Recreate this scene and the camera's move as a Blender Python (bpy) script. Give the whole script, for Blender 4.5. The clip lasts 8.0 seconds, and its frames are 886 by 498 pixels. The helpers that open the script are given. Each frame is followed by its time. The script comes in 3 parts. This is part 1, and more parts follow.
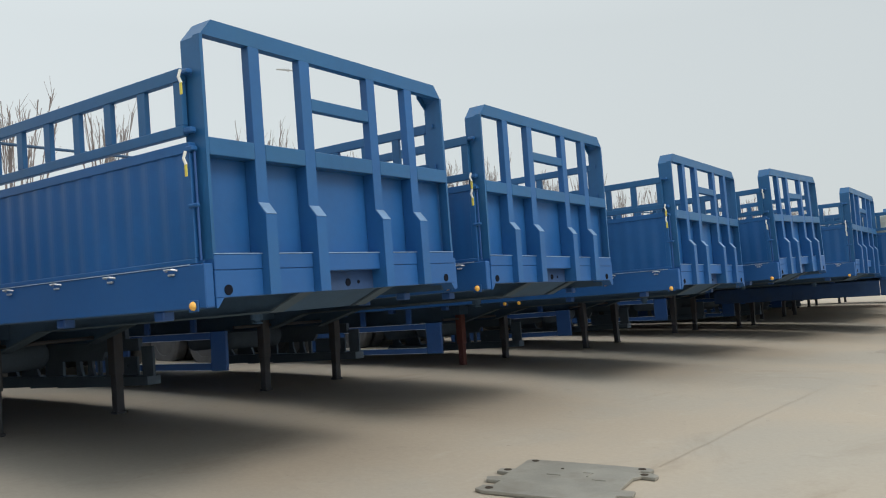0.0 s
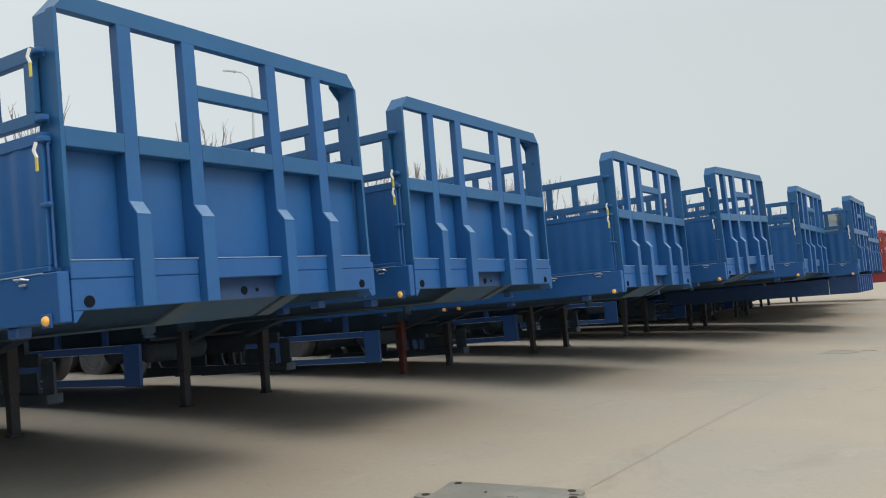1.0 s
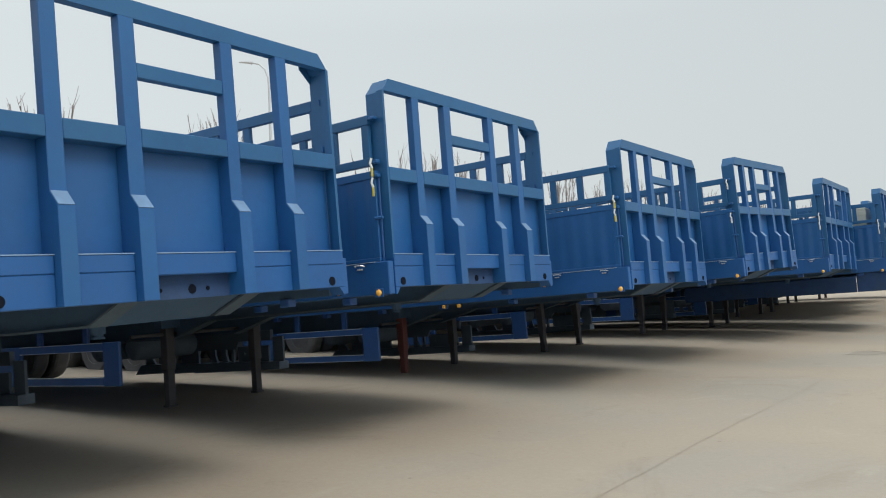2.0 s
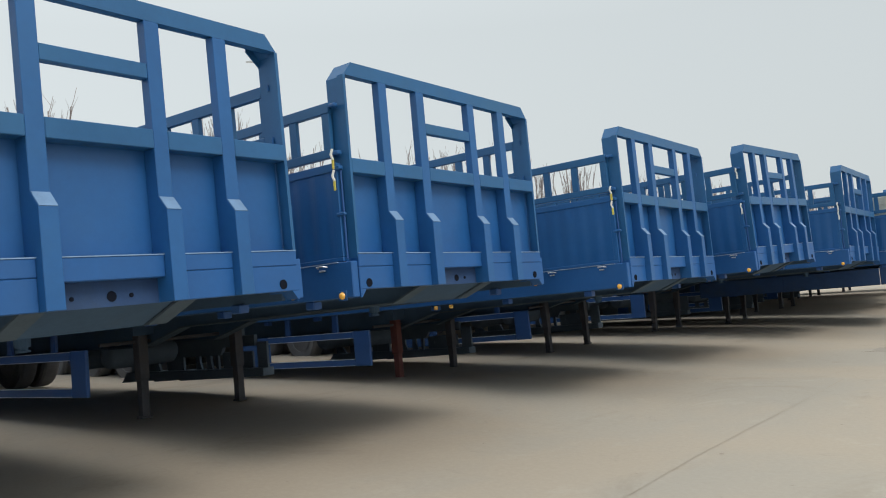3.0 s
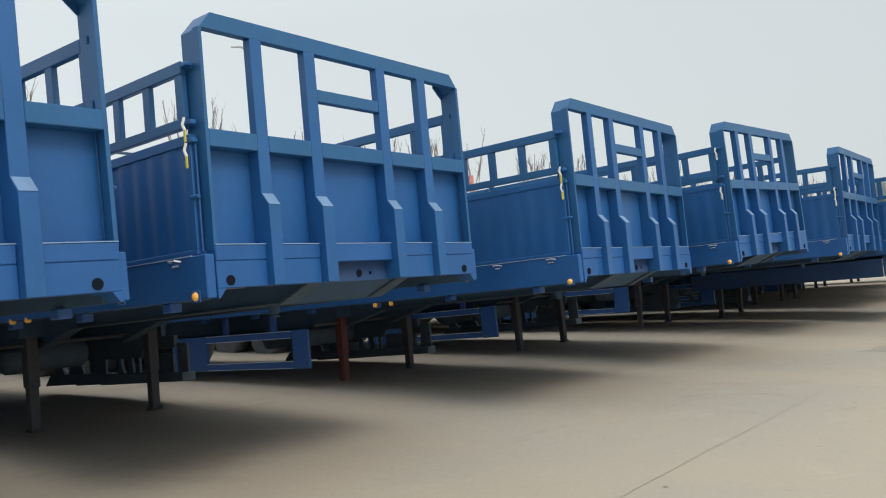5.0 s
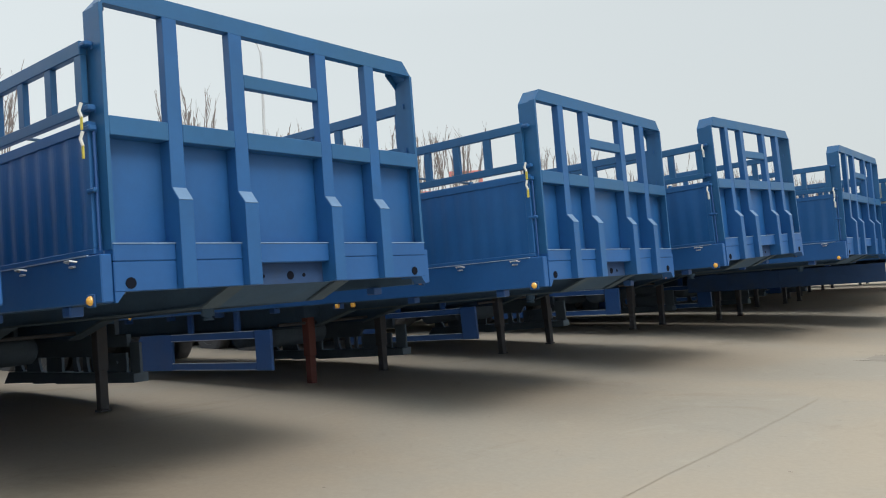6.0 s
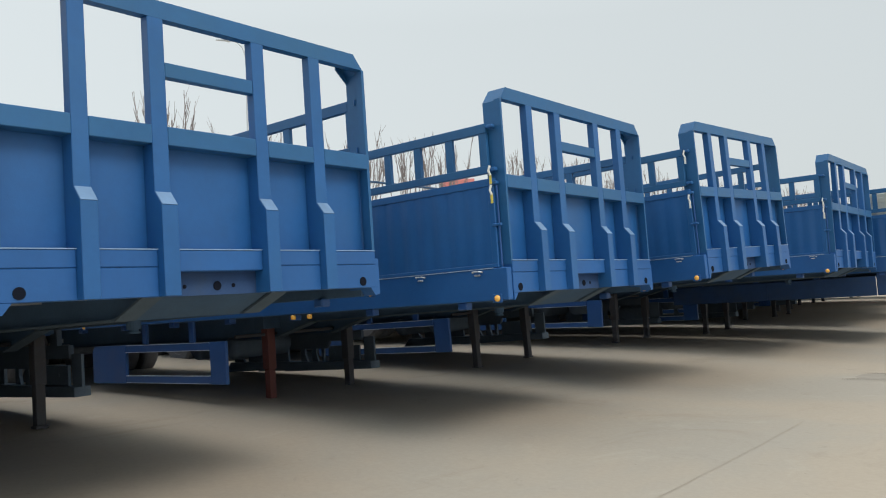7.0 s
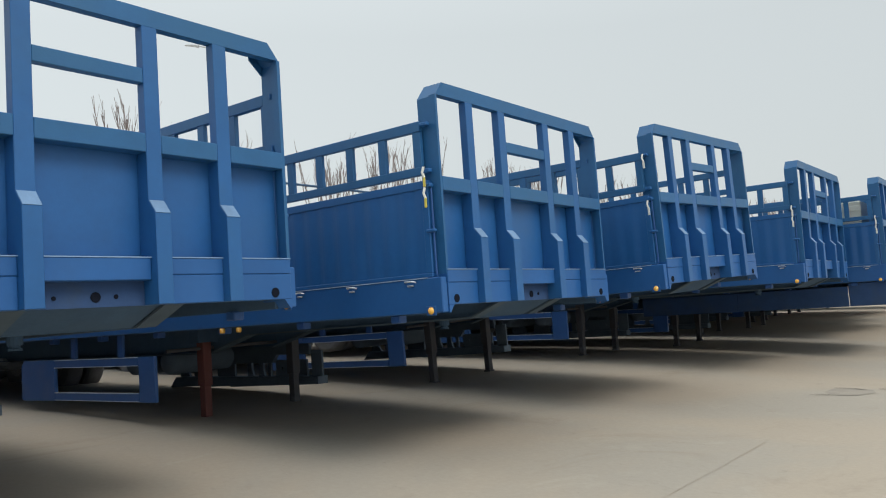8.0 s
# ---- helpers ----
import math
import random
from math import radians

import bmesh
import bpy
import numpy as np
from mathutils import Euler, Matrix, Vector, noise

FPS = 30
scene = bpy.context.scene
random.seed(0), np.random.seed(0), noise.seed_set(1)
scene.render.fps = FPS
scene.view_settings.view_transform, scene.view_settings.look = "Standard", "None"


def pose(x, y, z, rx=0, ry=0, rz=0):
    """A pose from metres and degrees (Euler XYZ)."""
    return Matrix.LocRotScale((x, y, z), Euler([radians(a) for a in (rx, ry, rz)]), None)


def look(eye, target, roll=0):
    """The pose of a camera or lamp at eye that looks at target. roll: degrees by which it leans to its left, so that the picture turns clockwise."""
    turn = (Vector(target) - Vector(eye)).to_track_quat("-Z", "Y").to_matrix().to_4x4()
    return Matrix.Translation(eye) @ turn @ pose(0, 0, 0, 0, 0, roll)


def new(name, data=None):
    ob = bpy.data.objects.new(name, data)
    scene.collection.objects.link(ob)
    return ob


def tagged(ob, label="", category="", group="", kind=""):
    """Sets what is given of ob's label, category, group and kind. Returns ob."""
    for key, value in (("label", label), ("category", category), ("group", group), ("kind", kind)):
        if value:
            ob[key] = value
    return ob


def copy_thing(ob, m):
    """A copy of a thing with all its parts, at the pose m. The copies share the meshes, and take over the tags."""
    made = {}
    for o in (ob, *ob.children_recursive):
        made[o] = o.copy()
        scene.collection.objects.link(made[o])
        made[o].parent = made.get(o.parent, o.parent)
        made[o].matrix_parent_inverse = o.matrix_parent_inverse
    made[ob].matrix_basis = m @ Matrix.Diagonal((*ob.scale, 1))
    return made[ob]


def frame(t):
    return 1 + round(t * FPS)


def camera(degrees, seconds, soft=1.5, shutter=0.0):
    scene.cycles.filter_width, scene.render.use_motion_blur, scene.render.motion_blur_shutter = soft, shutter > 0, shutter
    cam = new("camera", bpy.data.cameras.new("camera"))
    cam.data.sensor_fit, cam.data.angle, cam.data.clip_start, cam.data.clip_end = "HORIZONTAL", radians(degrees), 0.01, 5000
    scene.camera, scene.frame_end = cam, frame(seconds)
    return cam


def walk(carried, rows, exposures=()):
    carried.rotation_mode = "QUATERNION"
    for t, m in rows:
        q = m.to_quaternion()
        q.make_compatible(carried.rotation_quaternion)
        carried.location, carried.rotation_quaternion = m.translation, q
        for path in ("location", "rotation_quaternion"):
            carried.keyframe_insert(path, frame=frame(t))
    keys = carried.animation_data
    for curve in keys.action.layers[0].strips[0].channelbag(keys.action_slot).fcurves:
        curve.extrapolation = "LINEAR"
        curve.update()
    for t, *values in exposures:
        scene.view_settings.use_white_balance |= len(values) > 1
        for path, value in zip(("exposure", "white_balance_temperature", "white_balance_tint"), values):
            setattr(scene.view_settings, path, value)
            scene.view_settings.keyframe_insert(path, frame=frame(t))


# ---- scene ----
cam = camera(57.76, 8.0, soft=1.1)
PATH = [
    (0, (0.900, 0.814, 1.291), (-0.465, 2.273, 1.383), -1.66),
    (0.5, (0.796, 1.094, 1.291), (-0.512, 2.604, 1.392), -2.23),
    (1, (0.794, 1.405, 1.293), (-0.498, 2.928, 1.392), -2.44),
    (1.5, (0.765, 1.686, 1.305), (-0.549, 3.191, 1.397), -2.16),
    (3, (0.636, 2.601, 1.317), (-0.745, 4.046, 1.400), -3.07),
    (3.5, (0.574, 2.912, 1.317), (-0.815, 4.349, 1.399), -3.40),
    (4, (0.539, 3.235, 1.316), (-0.847, 4.675, 1.392), -3.61),
    (5.5, (0.477, 4.145, 1.313), (-0.937, 5.559, 1.366), -2.88),
    (6, (0.499, 4.466, 1.350), (-0.926, 5.869, 1.399), -2.38),
    (6.5, (0.448, 4.725, 1.344), (-0.996, 6.107, 1.396), -1.67),
    (7, (0.359, 4.994, 1.358), (-1.054, 6.408, 1.427), -1.82),
    (7.5, (0.342, 5.276, 1.350), (-1.048, 6.712, 1.436), -1.88),
    (8, (0.283, 5.595, 1.349), (-1.099, 7.037, 1.442), -1.79),
]
walk(cam, [(t, look(eye, target, roll)) for t, eye, target, roll in PATH],
     [(0, 0.06), (1.5, 0.06), (4.0, 0.09), (5.5, 0.14), (6.0, 0.14), (6.5, 0.20), (7.0, 0.11), (8.0, 0.08)])

# ---- light ----
SUN_ELEVATION, SUN_AZIMUTH = 49.0, 12.0   # degrees; azimuth from +x towards +y
world = bpy.data.worlds.new("world")
scene.world = world
world.use_nodes = True
wn, wl = world.node_tree.nodes, world.node_tree.links
sky = wn.new("ShaderNodeTexSky")
sky.sky_type, sky.sun_disc = "NISHITA", False
sky.sun_elevation, sky.sun_rotation = radians(SUN_ELEVATION), radians(90 - SUN_AZIMUTH)
sky.air_density, sky.dust_density, sky.ozone_density = 1.0, 6.0, 1.0
dim = wn.new("ShaderNodeMix")
dim.data_type, dim.blend_type = "RGBA", "MULTIPLY"
dim.inputs[0].default_value = 1.0
dim.inputs[7].default_value = (0.10, 0.10, 0.10, 1)
wl.new(sky.outputs[0], dim.inputs[6])
veil = wn.new("ShaderNodeMix")
veil.data_type = "RGBA"
veil.inputs[0].default_value = 0.86
veil.inputs[7].default_value = (0.755, 0.815, 0.825, 1)
wl.new(dim.outputs[2], veil.inputs[6])
# an overcast sky grows brighter towards the zenith
where = wn.new("ShaderNodeTexCoord")
parts = wn.new("ShaderNodeSeparateXYZ")
wl.new(where.outputs["Generated"], parts.inputs[0])
rise = wn.new("ShaderNodeMapRange")
rise.inputs[1].default_value, rise.inputs[2].default_value = 0.3, 1.0
rise.inputs[3].default_value, rise.inputs[4].default_value = 1.0, 1.7
wl.new(parts.outputs[2], rise.inputs[0])
dome = wn.new("ShaderNodeMix")
dome.data_type, dome.blend_type = "RGBA", "MULTIPLY"
dome.inputs[0].default_value = 1.0
wl.new(veil.outputs[2], dome.inputs[6])
wl.new(rise.outputs[0], dome.inputs[7])
# and duller haze over the open side of the yard
haze = wn.new("ShaderNodeMapRange")
haze.inputs[1].default_value, haze.inputs[2].default_value = -0.3, 1.0
haze.inputs[3].default_value, haze.inputs[4].default_value = 1.02, 0.84
turned = wn.new("ShaderNodeVectorMath")
turned.operation = "DOT_PRODUCT"
turned.inputs[1].default_value = (0.45, 0.80, 0.40)
wl.new(where.outputs["Generated"], turned.inputs[0])
wl.new(turned.outputs["Value"], haze.inputs[0])
hazy = wn.new("ShaderNodeMix")
hazy.data_type, hazy.blend_type = "RGBA", "MULTIPLY"
hazy.inputs[0].default_value = 1.0
wl.new(dome.outputs[2], hazy.inputs[6])
wl.new(haze.outputs[0], hazy.inputs[7])
wl.new(hazy.outputs[2], wn["Background"].inputs[0])
wn["Background"].inputs[1].default_value = 1.0

sun = new("sun", bpy.data.lights.new("sun", "SUN"))
sun.data.energy, sun.data.angle, sun.data.color = 1.12, radians(22), (1.0, 0.95, 0.89)
az, el = radians(SUN_AZIMUTH), radians(SUN_ELEVATION)
sun.matrix_world = look((0, 0, 30), (-math.cos(az) * math.cos(el) * 10, -math.sin(az) * math.cos(el) * 10, 30 - math.sin(el) * 10))


# ---- materials ----
def material(name, colour, rough=0.5, metal=0.0, var=0.12, scale=3.0, bump=0.0, bump_scale=60.0, second=None, second_amount=0.5, second_scale=1.2, coat=0.0, spec=0.5):
    """A painted or raw surface: base colour with broad and fine variation, patches of a second colour, fine relief."""
    m = bpy.data.materials.new(name)
    m.use_nodes = True
    n, l = m.node_tree.nodes, m.node_tree.links
    b = n["Principled BSDF"]
    b.inputs["Metallic"].default_value = metal
    b.inputs["Coat Weight"].default_value = coat
    b.inputs["Specular IOR Level"].default_value = spec
    b.inputs["Coat Roughness"].default_value = 0.25
    tc = n.new("ShaderNodeTexCoord")
    info = n.new("ShaderNodeObjectInfo")
    shift = n.new("ShaderNodeVectorMath")
    shift.operation = "ADD"
    l.new(tc.outputs["Object"], shift.inputs[0])
    l.new(info.outputs["Location"], shift.inputs[1])

    def noise_tex(s, detail, rough_=0.6):
        t = n.new("ShaderNodeTexNoise")
        t.inputs["Scale"].default_value, t.inputs["Detail"].default_value, t.inputs["Roughness"].default_value = s, detail, rough_
        l.new(shift.outputs[0], t.inputs["Vector"])
        return t

    broad, fine = noise_tex(scale, 4), noise_tex(scale * 14, 3)
    both = n.new("ShaderNodeMath")
    both.operation = "MULTIPLY_ADD"
    both.inputs[1].default_value = 0.35
    l.new(fine.outputs[0], both.inputs[0])
    l.new(broad.outputs[0], both.inputs[2])
    span = n.new("ShaderNodeMapRange")
    span.inputs[1].default_value, span.inputs[2].default_value = 0.35, 1.0
    span.inputs[3].default_value, span.inputs[4].default_value = 1 - var, 1 + var
    l.new(both.outputs[0], span.inputs[0])
    base = n.new("ShaderNodeMix")
    base.data_type, base.blend_type = "RGBA", "MULTIPLY"
    base.inputs[0].default_value = 1.0
    base.inputs[6].default_value = (*colour, 1)
    l.new(span.outputs[0], base.inputs[7])
    out = base.outputs[2]
    if second:
        patch = noise_tex(second_scale, 6, 0.65)
        ramp = n.new("ShaderNodeMapRange")
        ramp.inputs[1].default_value, ramp.inputs[2].default_value = 0.48, 0.72
        ramp.inputs[4].default_value = second_amount
        l.new(patch.outputs[0], ramp.inputs[0])
        mix = n.new("ShaderNodeMix")
        mix.data_type = "RGBA"
        l.new(ramp.outputs[0], mix.inputs[0])
        l.new(out, mix.inputs[6])
        mix.inputs[7].default_value = (*second, 1)
        out = mix.outputs[2]
    l.new(out, b.inputs["Base Color"])
    gloss = n.new("ShaderNodeMapRange")
    gloss.inputs[1].default_value, gloss.inputs[2].default_value = 0.3, 0.75
    gloss.inputs[3].default_value, gloss.inputs[4].default_value = max(rough - 0.08, 0.02), min(rough + 0.1, 1)
    l.new(broad.outputs[0], gloss.inputs[0])
    l.new(gloss.outputs[0], b.inputs["Roughness"])
    if bump:
        grain = noise_tex(bump_scale, 3)
        bp = n.new("ShaderNodeBump")
        bp.inputs["Strength"].default_value, bp.inputs["Distance"].default_value = bump, 0.01
        l.new(grain.outputs[0], bp.inputs["Height"])
        l.new(bp.outputs[0], b.inputs["Normal"])
    return m


# one blue in four tones; the teal frame has sky haze in its colour
BLUE = material("blue_paint", (0.0165, 0.107, 0.305), 0.44, 0.0, 0.18, 1.6, 0.06, 90, (0.027, 0.116, 0.262), 0.7, 0.9, spec=0.45)
BLUE_BEAM = material("blue_beam_tone", (0.0150, 0.102, 0.312), 0.5, 0.0, 0.16, 2.0, 0.05, 90, (0.025, 0.106, 0.29), 0.7, 1.1, spec=0.45)
BLUE_FRAME = material("blue_frame_sky_haze", (0.0185, 0.110, 0.268), 0.44, 0.0, 0.18, 1.6, 0.06, 90, (0.027, 0.120, 0.245), 0.7, 0.9, spec=0.45)
BLUE_PANEL = material("blue_sheet_tone", (0.0145, 0.104, 0.308), 0.46, 0.0, 0.18, 1.6, 0.06, 90, (0.025, 0.108, 0.275), 0.7, 0.9, spec=0.45)
# worn edges whose bright highlight is painted into the pale colour
EDGE_HIGHLIGHT = material("worn_edge_highlight", (0.22, 0.34, 0.52), 0.45, 0.0, 0.3, 8.0)
RAIL_HIGHLIGHT = material("rubbed_edge_highlight", (0.38, 0.50, 0.66), 0.35, 0.0, 0.25, 8.0)
# bare steel, brightened so the sky's reflection is in the colour
BRIGHT_EDGE = material("bare_steel_sky_gleam", (0.62, 0.70, 0.80), 0.4, 0.3, 0.25, 8.0)
# post blue made paler: skylight on the slopes is part of this colour
CAP = material("cap_sky_tone", (0.15, 0.265, 0.44), 0.45, 0.0, 0.25, 9.0)
# blue darkened: the shade of recess and skirts is put into it
POCKET = material("shaded_blue_paint", (0.034, 0.074, 0.175), 0.7, 0.0, 0.2, 5.0, 0.1, 40, (0.055, 0.08, 0.12), 0.6, 3.0, spec=0.2)
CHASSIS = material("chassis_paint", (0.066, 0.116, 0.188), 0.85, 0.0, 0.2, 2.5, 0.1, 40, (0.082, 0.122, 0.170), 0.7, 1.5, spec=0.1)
GUARD = material("guard_paint", (0.024, 0.092, 0.285), 0.5, 0.0, 0.15, 3.0, 0.05, 60)
# paler than the webs: light bounced off the yard is in the tone
PALE_FLANGE = material("dusty_bounce_flange", (0.092, 0.126, 0.162), 0.9, 0.0, 0.2, 4.0, 0.1, 40, spec=0.05)
LEG = material("leg_steel", (0.068, 0.070, 0.080), 0.7, 0.1, 0.3, 5.0, 0.1, 50, (0.085, 0.065, 0.058), 0.5, 6.0)
RED_PAINT = material("red_paint", (0.33, 0.052, 0.055), 0.45, 0.0, 0.12, 1.6, 0.06, 90)
RED = material("red_oxide", (0.135, 0.042, 0.036), 0.7, 0.0, 0.2, 4.0, 0.1, 50)
# tyre black raised to grey, lifting the underbody shade through its colour
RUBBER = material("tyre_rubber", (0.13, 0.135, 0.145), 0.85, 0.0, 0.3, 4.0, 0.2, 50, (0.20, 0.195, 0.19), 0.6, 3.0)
RIM = material("rim_steel", (0.22, 0.23, 0.24), 0.5, 0.4, 0.2, 5.0)
AMBER = material("amber_lens", (1.0, 0.52, 0.08), 0.12, 0.0, 0.1, 20.0, coat=0.8)
HOLE = material("hole_dark", (0.010, 0.013, 0.022), 0.9, spec=0.05)
YELLOW = material("yellow_tag", (0.75, 0.62, 0.10), 0.5, 0.0, 0.15, 20.0)
WHITE_STRAP = material("white_strap", (0.78, 0.78, 0.72), 0.6, 0.0, 0.1, 20.0)
ZINC = material("zinc_hook", (0.55, 0.58, 0.62), 0.35, 0.6, 0.2, 12.0)
# floor tone raised as well, to lighten the shade below the deck
PLY = material("floor_steel", (0.40, 0.44, 0.48), 0.8, 0.0, 0.2, 3.0, spec=0.15)
STEEL_PLATE = material("bare_plate", (0.27, 0.258, 0.222), 0.65, 0.1, 0.2, 4.0, 0.15, 60, (0.19, 0.165, 0.13), 0.6, 5.0)
PLATE_HOLE = material("rusty_hole", (0.06, 0.048, 0.038), 0.9, spec=0.1)


def yard_concrete():
    """Worn pale concrete: broad sandy and grey fields, soft smudges, fine grit and dark specks."""
    m = bpy.data.materials.new("dusty_concrete")
    m.use_nodes = True
    n, l = m.node_tree.nodes, m.node_tree.links
    b = n["Principled BSDF"]
    tc = n.new("ShaderNodeTexCoord")

    def noise_tex(s, detail, rough_, stretch=(1, 1, 1), warp=0.0):
        mp = n.new("ShaderNodeMapping")
        mp.inputs["Scale"].default_value = stretch
        l.new(tc.outputs["Object"], mp.inputs[0])
        t = n.new("ShaderNodeTexNoise")
        t.inputs["Scale"].default_value, t.inputs["Detail"].default_value, t.inputs["Roughness"].default_value = s, detail, rough_
        t.inputs["Distortion"].default_value = warp
        l.new(mp.outputs[0], t.inputs["Vector"])
        return t.outputs[0]

    def span(src, a, b_, lo, hi):
        r = n.new("ShaderNodeMapRange")
        r.interpolation_type = "SMOOTHSTEP"
        for k, v in ((1, a), (2, b_), (3, lo), (4, hi)):
            r.inputs[k].default_value = v
        l.new(src, r.inputs[0])
        return r.outputs[0]

    def blend(kind, fac, a, b_):
        x = n.new("ShaderNodeMix")
        x.data_type, x.blend_type = "RGBA", kind
        for k, v in ((0, fac), (6, a), (7, b_)):
            if isinstance(v, (int, float)):
                x.inputs[k].default_value = v
            elif isinstance(v, tuple):
                x.inputs[k].default_value = (*v, 1)
            else:
                l.new(v, x.inputs[k])
        return x.outputs[2]

    sand, grey, brown = (0.425, 0.365, 0.290), (0.392, 0.355, 0.298), (0.31, 0.262, 0.20)
    col = blend("MIX", span(noise_tex(0.28, 5, 0.6, warp=0.6), 0.40, 0.62, 0.0, 1.0), sand, grey)
    col = blend("MIX", span(noise_tex(0.9, 6, 0.7, (1, 0.6, 1), 0.8), 0.54, 0.74, 0.0, 0.55), col, brown)
    col = blend("MIX", span(noise_tex(3.2, 5, 0.75, (0.7, 1.4, 1), 1.2), 0.58, 0.76, 0.0, 0.45), col, (0.30, 0.272, 0.225))
    col = blend("MIX", span(noise_tex(1.6, 5, 0.7, (1.2, 0.8, 1), 0.5), 0.56, 0.74, 0.0, 0.40), col, (0.47, 0.43, 0.36))
    col = blend("MULTIPLY", 1.0, col, span(noise_tex(24, 4, 0.7), 0.3, 0.75, 0.97, 1.03))
    col = blend("MIX", span(noise_tex(9, 3, 0.6), 0.72, 0.80, 0.0, 0.6), col, (0.20, 0.175, 0.14))
    l.new(col, b.inputs["Base Color"])
    b.inputs["Roughness"].default_value = 0.9
    b.inputs["Specular IOR Level"].default_value = 0.25
    bp = n.new("ShaderNodeBump")
    bp.inputs["Strength"].default_value, bp.inputs["Distance"].default_value = 0.05, 0.01
    l.new(noise_tex(40, 5, 0.7), bp.inputs["Height"])
    l.new(bp.outputs[0], b.inputs["Normal"])
    return m


GROUND = yard_concrete()
CRACK = material("joint_fill", (0.372, 0.322, 0.255), 0.95, 0.0, 0.15, 6.0)
PATCH = material("mended_patch", (0.335, 0.30, 0.25), 0.95, 0.0, 0.15, 4.0)
MARK = material("trodden_mark", (0.28, 0.245, 0.20), 0.95, 0.0, 0.3, 9.0)
STAIN_DARK = material("damp_crack", (0.12, 0.105, 0.085), 0.95, 0.0, 0.2, 6.0)
BOX_PAINT = material("dull_box_paint", (0.11, 0.145, 0.185), 0.85, 0.0, 0.2, 3.0, 0.1, 40, (0.12, 0.145, 0.17), 0.6, 3.0, spec=0.15)
# pale grey that lifts the deep shade under the decks by colour
LIFTED_GREY = material("lifted_running_gear", (0.34, 0.37, 0.405), 0.85, 0.0, 0.25, 4.0, 0.1, 40, (0.24, 0.25, 0.27), 0.6, 3.0, spec=0.2)
BARK = material("bare_bark", (0.27, 0.228, 0.213), 0.9, 0.0, 0.25, 2.0)
LAMP_POST = material("lamp_post_paint", (0.60, 0.62, 0.64), 0.5, 0.2, 0.1, 2.0)


# ---- mesh helpers ----
def bm_box(bm, x0, x1, y0, y1, z0, z1):
    """Adds a box to bm. Returns its vertices."""
    vs = bmesh.ops.create_cube(bm, size=1.0)["verts"]
    for v in vs:
        v.co = Vector(((x0 + x1) / 2 + v.co.x * (x1 - x0), (y0 + y1) / 2 + v.co.y * (y1 - y0), (z0 + z1) / 2 + v.co.z * (z1 - z0)))
    return vs


def box(x0, x1, y0, y1, z0, z1, bevel=0.004):
    bm = bmesh.new()
    bm_box(bm, x0, x1, y0, y1, z0, z1)
    if bevel:
        bmesh.ops.bevel(bm, geom=bm.edges[:], offset=bevel, segments=1, affect="EDGES")
    return bm


def prism(points, axis, a, b, bevel=0.0):
    """A polygon drawn in the two axes other than the named one (in x, y, z order), drawn out from a to b."""
    bm = bmesh.new()
    place = {"x": lambda p, q, w: (w, p, q), "y": lambda p, q, w: (p, w, q), "z": lambda p, q, w: (p, q, w)}[axis]
    low = [bm.verts.new(place(p, q, a)) for p, q in points]
    high = [bm.verts.new(place(p, q, b)) for p, q in points]
    bm.faces.new(low)
    bm.faces.new(high[::-1])
    for i in range(len(points)):
        j = (i + 1) % len(points)
        bm.faces.new((low[i], high[i], high[j], low[j]))
    bmesh.ops.recalc_face_normals(bm, faces=bm.faces[:])
    if bevel:
        bmesh.ops.bevel(bm, geom=bm.edges[:], offset=bevel, segments=1, affect="EDGES")
    return bm


def tube(points, radius, sides=8, taper=None):
    """A round bar along points; taper: the radius at its end."""
    bm = bmesh.new()
    pts = [Vector(p) for p in points]
    rings = []
    for i, p in enumerate(pts):
        d = (pts[min(i + 1, len(pts) - 1)] - pts[max(i - 1, 0)]).normalized()
        side = d.cross(Vector((0, 0, 1)) if abs(d.z) < 0.9 else Vector((1, 0, 0))).normalized()
        up = side.cross(d)
        r = radius if taper is None else radius + (taper - radius) * i / (len(pts) - 1)
        rings.append([bm.verts.new(p + r * (math.cos(a) * side + math.sin(a) * up)) for a in (2 * math.pi * k / sides for k in range(sides))])
    for r0, r1 in zip(rings, rings[1:]):
        for k in range(sides):
            bm.faces.new((r0[k], r0[(k + 1) % sides], r1[(k + 1) % sides], r1[k]))
    bm.faces.new(rings[0][::-1])
    bm.faces.new(rings[-1])
    bmesh.ops.recalc_face_normals(bm, faces=bm.faces[:])
    return bm


def lathe(profile, sides, centre, axis="y"):
    """Turns (radius, offset) rows round an axis through centre; closed ends where the radius is 0."""
    bm = bmesh.new()
    cx, cy, cz = centre
    rings = []
    for r, o in profile:
        ring = []
        for k in range(sides):
            a = 2 * math.pi * k / sides
            c, s = r * math.cos(a), r * math.sin(a)
            ring.append(bm.verts.new({"y": (cx + c, cy + o, cz + s), "x": (cx + o, cy + c, cz + s), "z": (cx + c, cy + s, cz + o)}[axis]))
        rings.append(ring)
    for r0, r1 in zip(rings, rings[1:]):
        for k in range(sides):
            bm.faces.new((r0[k], r0[(k + 1) % sides], r1[(k + 1) % sides], r1[k]))
    bm.faces.new(rings[0])
    bm.faces.new(rings[-1][::-1])
    bmesh.ops.recalc_face_normals(bm, faces=bm.faces[:])
    return bm


